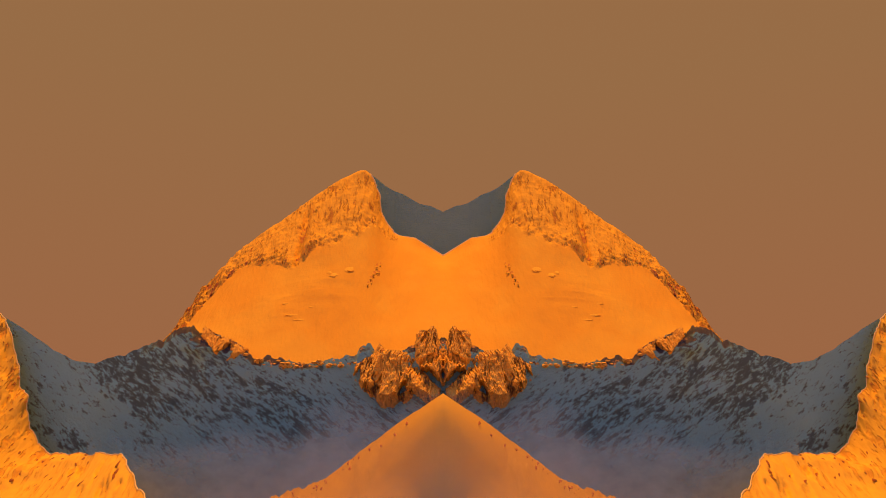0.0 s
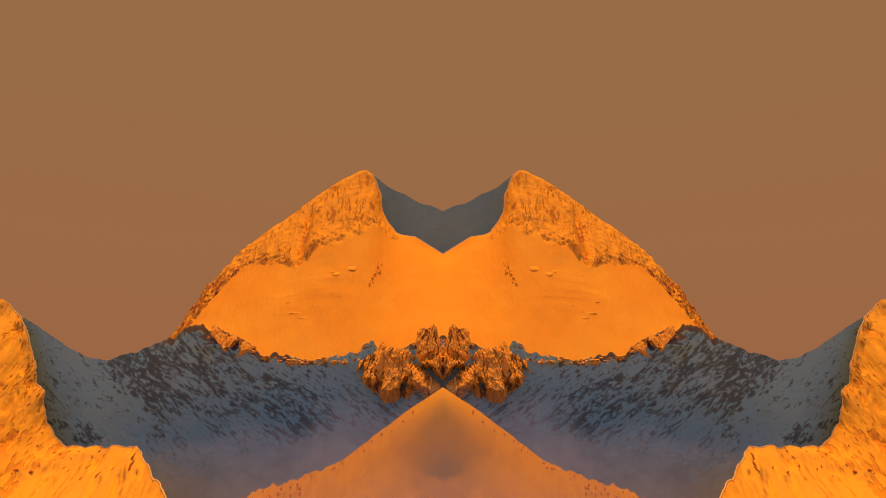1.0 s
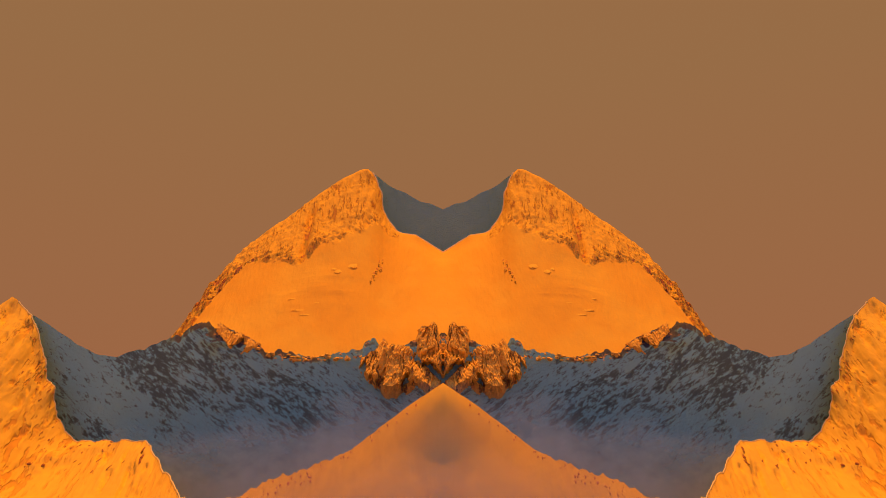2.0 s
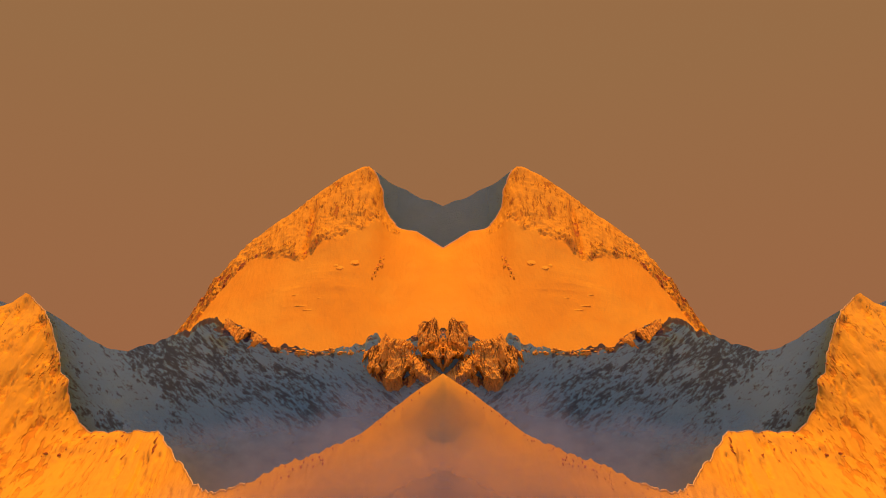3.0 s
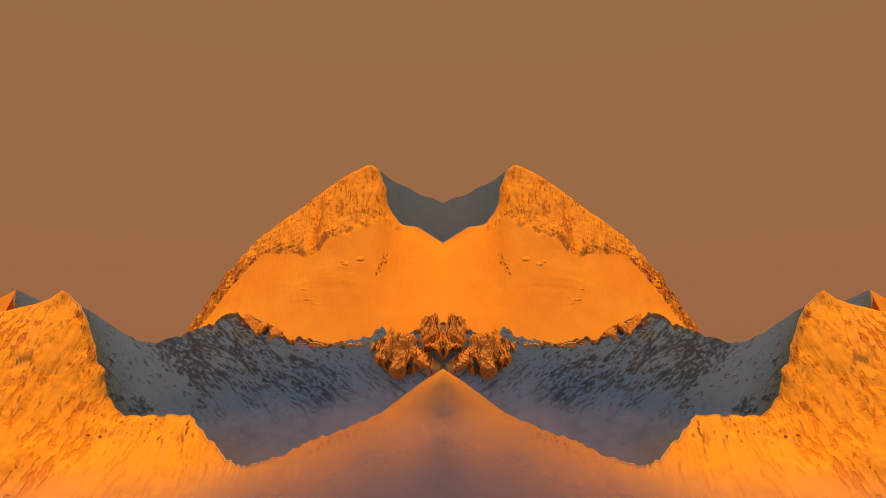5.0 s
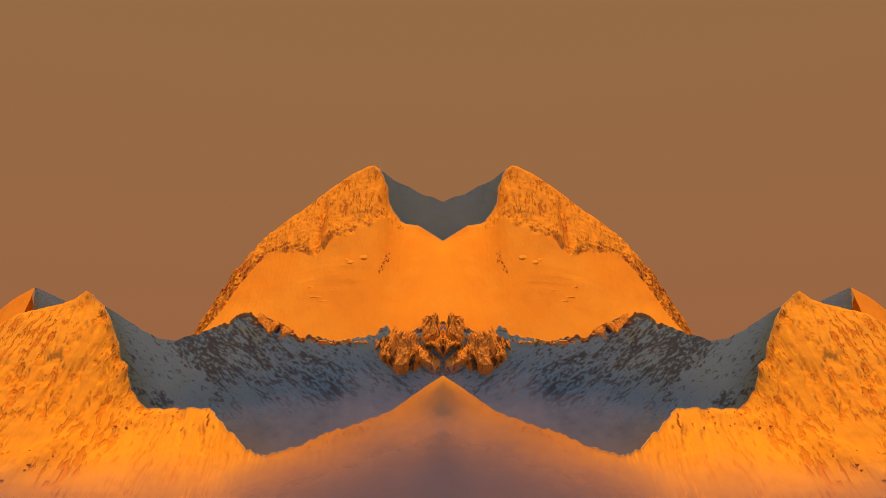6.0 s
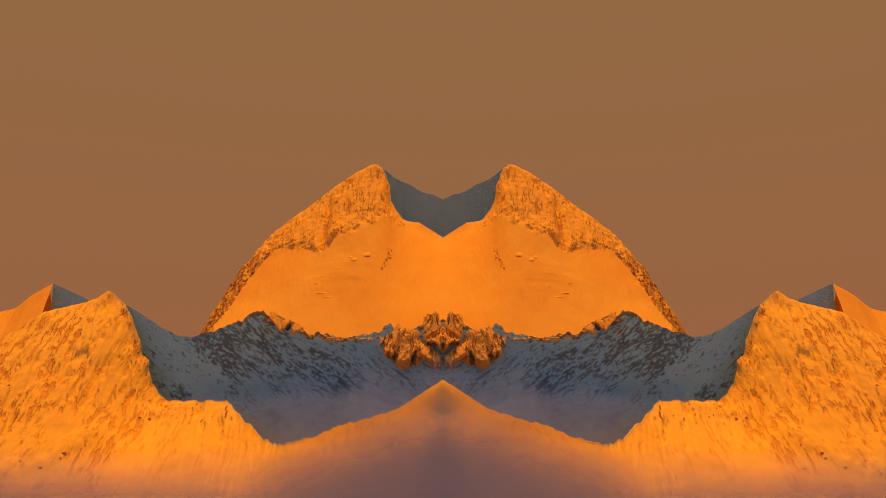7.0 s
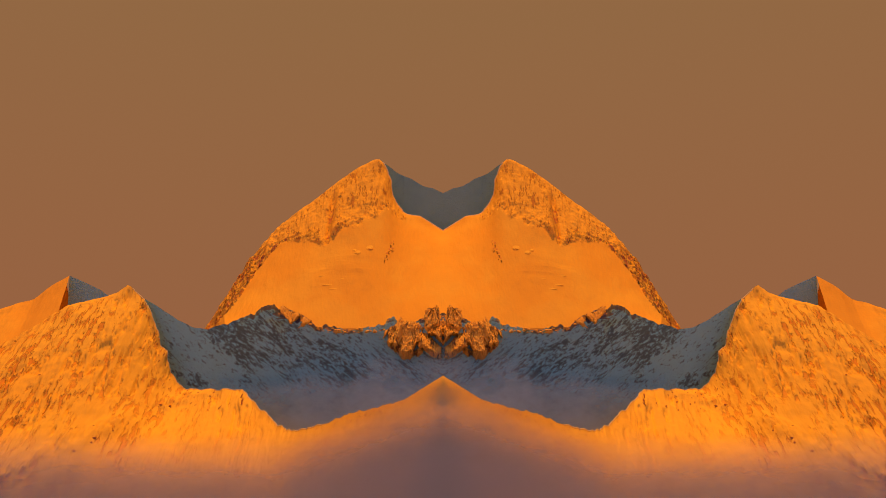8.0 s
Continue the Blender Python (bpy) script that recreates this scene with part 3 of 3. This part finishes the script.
def front_ridge():
    top = both_sides(line(FRONT_CREST, 950))
    x = np.abs(top[:, 0])
    top[:, 2] += np.interp(x, [0, 6, 40, 110, 262, 305, 560], [0.1, 0.5, 1.4, 3.0, 1.2, 1.2, 5]) * fbm(top[:, 0], top[:, 1], top[:, 2], 7.5, 5, 17, gain=0.62)
    top[:, 0] += np.sign(top[:, 0]) * np.interp(x, [90, 125, 200, 248, 274, 283], [0, 1.5, 1.8, 2.0, 1.8, 0]) * fbm(top[:, 0], top[:, 1], top[:, 2], 5, 4, 18, gain=0.65)
    foot = top.copy()
    foot[:, 0] *= 1.04
    foot[:, 2] = -325
    marks = [0, 44, 88, 155, 213, 268, 400, 700]
    foot[:, 1] = np.interp(x, marks, [-190, -140, -88, -35, 20, -25, 72, 280])
    rows, gather = 380, 1.25
    # the cone keeps its spur far down, the ridge soon evens out
    g = eased_loft(top, foot, rows, 0.95, (12, 0.016), (72, np.interp(x, [0, 50, 120], [0.6, 0.4, 0.13])), gather)
    X, Y, Z = g[:, :, 0].copy(), g[:, :, 1].copy(), g[:, :, 2].copy()
    A = np.abs(X)
    s = np.linspace(0, 1, rows)[:, None] ** gather
    hold = np.clip(s / 0.012, 0, 1)
    outer = np.clip((A - 248) / 75, 0, 1)
    flutes = fbm(A + 0.2 * (552 - Y), Y * 0.15, Z * 0.2, 17, 5, 27, True, 0.55)
    lumps = fbm(X, Y * 0.6, Z * 0.6, 55, 4, 37)
    grit = fbm(X, Y, Z, 7, 4, 47, gain=0.6)
    patchy = np.clip(0.5 + 1.6 * fbm(X, Y, Z, 45, 3, 57), 0, 1)
    # short hollows running downhill, in clusters
    down = A + 0.15 * (552 - Y)
    hollow = 0.5 + 0.5 * fbm(down, Y * 0.07, Z * 0.11, 6.0, 4, 77, gain=0.6)
    cluster = np.clip((fbm(down, Y * 0.5, Z * 0.6, 34, 4, 87, gain=0.6) + 0.20) / 0.35, 0, 1)
    # short steep scars
    scar = np.clip((fbm(down, Y * 0.11, Z * 0.16, 4.5, 4, 107, gain=0.6) - 0.10) / 0.14, 0, 1)
    scatter = np.clip((fbm(X, Y * 0.6, Z * 0.6, 40, 4, 117, gain=0.6) + 0.12) / 0.25, 0, 1)
    # a broken, stony step slanting across the slope
    band = np.exp(-((Z + 39 + 0.61 * (A - 219)) / 7.5) ** 2) * np.clip((A - 160) / 25, 0, 1) * np.clip((355 - A) / 50, 0, 1)
    out = hold * (-2.9 * scar * scatter * np.clip((A - 110) / 50, 0.15, 1) - 1.6 * hollow * cluster * np.clip((A - 230) / 90, 0, 1) + (1.2 * np.clip((A - 60) / 80, 0, 1) + 4.2 * outer * (0.35 + 0.65 * patchy)) * flutes + (1.0 + 3 * np.clip((A - 40) / 80, 0, 1)) * lumps + (0.2 + 0.4 * np.clip((A - 40) / 80, 0, 1) + 1.1 * patchy * outer) * grit + band * (0.6 + 4.0 * fbm(X, Y * 0.4, Z * 0.5, 12, 4, 67, True, 0.6)))
    g[:, :, 1] -= 0.65 * out
    g[:, :, 2] += 0.7 * out
    m = thing("front_ridge", (0, 540, -325), "long fluted snow ridge in orange evening sun", "mountain ridge")
    across = top[:-1, 0] + top[1:, 0]
    for lo, hi, part_name, label in ((-9999, -410, "snow_face", "fluted orange snow face"), (-410, -170, "shoulder", "level snow shoulder with dark stones"), (-170, 170, "snow_cone", "smooth orange snow cone"),
                                     (170, 410, "shoulder", "level snow shoulder with dark stones"), (410, 9999, "snow_face", "fluted orange snow face")):
        pick = np.broadcast_to((across > lo) & (across <= hi), (rows - 1, len(across)))
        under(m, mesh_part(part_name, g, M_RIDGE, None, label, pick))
    for pick in (top[:, 0] <= 0, top[:, 0] >= 0):
        bright_rim(m, top[pick & (x > 70) & (x < 279)], 0.3)
    back = top + (0, 34, 0)
    back[:, 2] = np.minimum(top[:, 2] - 80, -160)
    back[:, 1] = np.where(x > 205, top[:, 1] + 12, back[:, 1])
    under(m, mesh_part("back_slope", loft(top, back, 12), M_VALLEY))
    return g


RIDGE = front_ridge()


# ---- small far peaks behind the ridge ----
def far_peak(side):
    prof = [(-830, 790, -40), (-700, 765, 40), (-650, 752, 54), (-600, 745, 67), (-577, 740, 84), (-546, 736, 100)]
    lit = line([(side * -a, b, c) for a, b, c in prof], 140)
    lit[:, 2] += 2.6 * fbm(lit[:, 0], lit[:, 1], lit[:, 2], 16, 4, 19) * np.clip((np.abs(lit[:, 0]) - 560) / 40, 0, 1)
    foot = lit.copy()
    foot[:, 0] *= 0.86
    foot[:, 1] -= 200
    foot[:, 2] = -60
    g = loft(lit, foot, 80)
    X, Y, Z = g[:, :, 0].copy(), g[:, :, 1].copy(), g[:, :, 2].copy()
    knobs = np.clip((np.abs(X) - 590) / 30, 0, 1)
    out = np.clip(np.linspace(0, 30, 80), 0, 1)[:, None] * ((1.2 + 3.5 * knobs) * fbm(X, Y * 0.4, Z * 0.4, 18, 4, 29, True) + 3 * fbm(X, Y, Z, 90, 3, 39))
    g[:, :, 1] -= out
    m = thing("far_peak", (side * 600, 745, -60), "small snow pyramid with one shaded side", "mountain", "far peaks")
    under(m, mesh_part("snow_slope", g, M_SNOWFIELD, None, "smooth orange sunlit snow"))
    # steep shaded side, turned to the middle
    rim = line([(side * a, b, c) for a, b, c in ((546, 736, 100), (530, 746, 92), (510, 758, 81), (493, 768, 66), (470, 780, 30))], 50)
    down = rim.copy()
    down[:, 0] -= side * 4
    down[:, 1] -= 4
    down[:, 2] = -60
    w = loft(rim, down, 40)
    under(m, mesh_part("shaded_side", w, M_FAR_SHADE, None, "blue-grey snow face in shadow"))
    skirt(m, g[-1], -150, M_SNOWFIELD, deep=-430)
    skirt(m, w[-1], -80, M_SNOWFIELD, deep=-430)
    skirt(m, lit, 260, M_VALLEY, "back_slope", -430)
    skirt(m, rim, 260, M_VALLEY, "back_slope", -430)
    settle(m, 0.852, 168.0, 11.8)


far_peak(-1)
far_peak(1)


# ---- stones and ice blocks on the snow ----
def field_point(x, y):
    """The point of the great snow slope nearest to that x and y of the plan."""
    d = np.abs(SLOPE[:, :, 0] - x) + np.abs(SLOPE[:, :, 1] - y)
    r, c = np.unravel_index(np.argmin(d), d.shape)
    return Vector(SLOPE[r, c])


def ridge_point(x, z):
    """The point of the front slope nearest to that x and height, on its upper half."""
    part = RIDGE[:300]
    d = np.abs(part[:, :, 0] - x) + np.abs(part[:, :, 2] - z)
    r, c = np.unravel_index(np.argmin(d), d.shape)
    return Vector(part[r, c])


def boulder(name, at, size, seed, material, label, category, group, tilt=0.0, spin=0.0):
    bm = bmesh.new()
    bmesh.ops.create_icosphere(bm, subdivisions=3 if max(size) > 2.5 else 2, radius=1)
    for v in bm.verts:
        p = v.co.copy()
        k = 1 + 0.5 * noise.noise(p * 1.3 + Vector((seed * 1.7, 0, 0))) + 0.3 * noise.noise(p * 3.1 + Vector((0, seed * 2.3, 0)))
        v.co = Vector((p.x * size[0], p.y * size[1], p.z * size[2])) * k
    me = bpy.data.meshes.new(name)
    bm.to_mesh(me)
    bm.free()
    me.materials.append(material)
    ob = new(name, me)
    ob.location = at
    ob.rotation_euler = (radians(tilt), 0, radians(spin))
    return tagged(ob, label, category, group)


for side in (-1, 1):
    for k, (x, y, a, b, c) in enumerate(((96, 948, 1.8, 9, 0.9), (94, 938, 3.2, 7, 0.9), (98, 930, 2.2, 9, 1.1), (101, 920, 2.0, 9, 1.0), (92, 958, 1.3, 7, 0.6), (103, 908, 1.6, 8, 0.8), (99, 914, 1.2, 6, 0.7))):
        boulder("rock", field_point(side * x * MAIN_SIZE, y * MAIN_SIZE + MAIN_Y), (0.72 * a, 0.72 * b, 0.72 * c), 5 + k, M_BAND, "brown rock poking out of the snow slope", "rock", "rocks on the snow slope", 42)
    # nearly flush blocks; the brighter ridge snow colour stands in for sun on them
    for k, (x, y, a, b, c) in enumerate(((131, 922, 5.5, 7, 1.1), (150, 911, 5.0, 5, 0.9), (158, 917, 3.4, 4, 0.8))):
        boulder("ice_block", field_point(side * x * MAIN_SIZE, y * MAIN_SIZE + MAIN_Y), (0.72 * a, 0.72 * b, 0.72 * c), 15 + k, M_RIDGE, "pale ice block in the snow slope, its sunlight painted in its colour", "ice block", "ice blocks on the snow slope", 40)
    # thin lips, again in the brighter colour, as the slope's curved highlights
    for k, (x, y, a, b, c) in enumerate(((193, 858, 9, 1.8, 0.5), (183, 851, 7, 1.5, 0.4), (206, 878, 6, 1.5, 0.4), (170, 866, 4, 1.3, 0.35))):
        boulder("snow_lip", field_point(side * x * MAIN_SIZE, y * MAIN_SIZE + MAIN_Y), (0.72 * a, 0.72 * b, 0.72 * c), 25 + k, M_RIDGE, "pale wind-cut lip of snow on the open slope", "snow lip", "wind-cut lips on the snow slope", 40)
    rng = random.Random(9)
    for k in range(48):
        x = rng.uniform(58, 128)
        c = np.array(WALL_TOP, float)
        y, z = np.interp(-x, c[:, 0], c[:, 1]), np.interp(-x, c[:, 0], c[:, 2])
        r = rng.uniform(0.5, 1.0) + 0.8 * rng.random() ** 3
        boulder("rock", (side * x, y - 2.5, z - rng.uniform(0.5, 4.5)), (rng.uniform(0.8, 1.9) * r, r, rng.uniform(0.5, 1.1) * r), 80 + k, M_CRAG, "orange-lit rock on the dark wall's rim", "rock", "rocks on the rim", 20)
    # dark stones just below the edges of the cone, the shoulder and the steep face
    rng = random.Random(14)
    c = np.array(FRONT_CREST, float)
    for k in range(116):
        x = rng.choice((rng.uniform(3, 30), rng.uniform(30, 105), rng.uniform(20, 90), rng.uniform(148, 220), rng.uniform(178, 252), rng.uniform(220, 262)))
        z = np.interp(-x, c[:, 0], c[:, 2]) - abs(rng.gauss(0, np.interp(x, (0, 40, 60, 150), (1.2, 2.0, 5, 8)))) - np.interp(x, (0, 150), (0.6, 1.3))
        r = rng.uniform(0.35, 0.9) + (0.35 * rng.random() if 148 < x < 220 else 0)
        r *= np.interp(x, (0, 40, 150), (0.40, 0.6, 0.7))
        if x < 26:
            r = rng.uniform(0.12, 0.26)
            z = np.interp(-x, c[:, 0], c[:, 2]) - rng.uniform(0.3, 1.3)
        boulder("rock", ridge_point(side * x, z) - Vector((0, 0, 0.25 * r)), (r, r * rng.uniform(1.0, 1.8) * (2.0 if x > 105 else 1.0), 0.45 * r), 140 + k, M_STONE, "small red-brown stone below the snow ridge's edge", "rock", "stones below the edge", 33, rng.uniform(-50, 50))
    rng = random.Random(4)
    for k in range(26):
        x = rng.uniform(178, 292)
        z = -39 - 0.61 * (x - 219) + rng.gauss(0, 4) if k < 16 else rng.uniform(-80, -12)
        if k >= 16:
            x = rng.uniform(230, 362)
        r = rng.uniform(0.4, 0.9) if k < 16 else rng.uniform(0.3, 0.8)
        boulder("rock", ridge_point(side * x, z), (r * rng.uniform(1, 1.8), r, 0.6 * r), 40 + k, M_STONE, "small dark stone frozen into the snow ridge", "rock", "stones on the snow ridge", 35)


# ---- mist ----
def mist(name, rows, material, label):
    """Thin drifting sheets, one behind the other, as one cloud."""
    verts, faces = [], []
    for y, turn, half, low, high in rows:
        n = 40
        base = len(verts)
        for i in range(n + 1):
            x = -half + 2 * half * i / n
            for j in range(5):
                z = low + (high - low) * j / 4
                verts.append((x, y + turn * abs(x) + 2 * math.sin(abs(x) * 0.05 + y), z))
        for i in range(n):
            for j in range(4):
                a = base + i * 5 + j
                faces.append((a, a + 5, a + 6, a + 1))
    me = bpy.data.meshes.new(name)
    me.from_pydata(verts, [], faces)
    me.polygons.foreach_set("use_smooth", [True] * len(me.polygons))
    me.materials.append(material)
    return tagged(new(name, me), label, "mist", kind="stuff")


mist("valley_mist", [(474, 0.28, 196, -130, 30), (490, 0.20, 196, -130, 30)], M_MIST_BACK, "grey-brown mist filling the hollow below the dark wall")


def slope_mist():
    """Mist before the foot of the ridge, in three thin sheets that follow the cone down to the valley."""
    me_v, me_f = [], []
    spine = RIDGE[:, RIDGE.shape[1] // 2]
    for lift in (4.0, 9.0, 15.0):
        base = len(me_v)
        for i in range(31):
            fall = 300.0 * (i / 30) ** 1.5
            for j in range(41):
                x = 16.0 * (j - 20)
                roll = 1.5 * math.sin(0.045 * abs(x) + 0.06 * fall + lift)
                y = 207.0 - fall
                z = np.interp(-y, -spine[:, 1], spine[:, 2])
                me_v.append((x, y - 0.5 * lift, z + 1.0 + lift * (1 - math.exp(-fall / 25)) + roll * (1 - math.exp(-fall / 12))))
        idx = base + np.arange(31 * 41).reshape(31, 41)
        me_f += np.stack([idx[:-1, :-1], idx[1:, :-1], idx[1:, 1:], idx[:-1, 1:]], -1).reshape(-1, 4).tolist()
    me = bpy.data.meshes.new("slope_mist")
    me.from_pydata(me_v, [], me_f)
    me.polygons.foreach_set("use_smooth", [True] * len(me.polygons))
    me.materials.append(M_MIST_FRONT)
    tagged(new("slope_mist", me), "low mauve mist before the foot of the snow ridge", "mist", kind="stuff")


slope_mist()
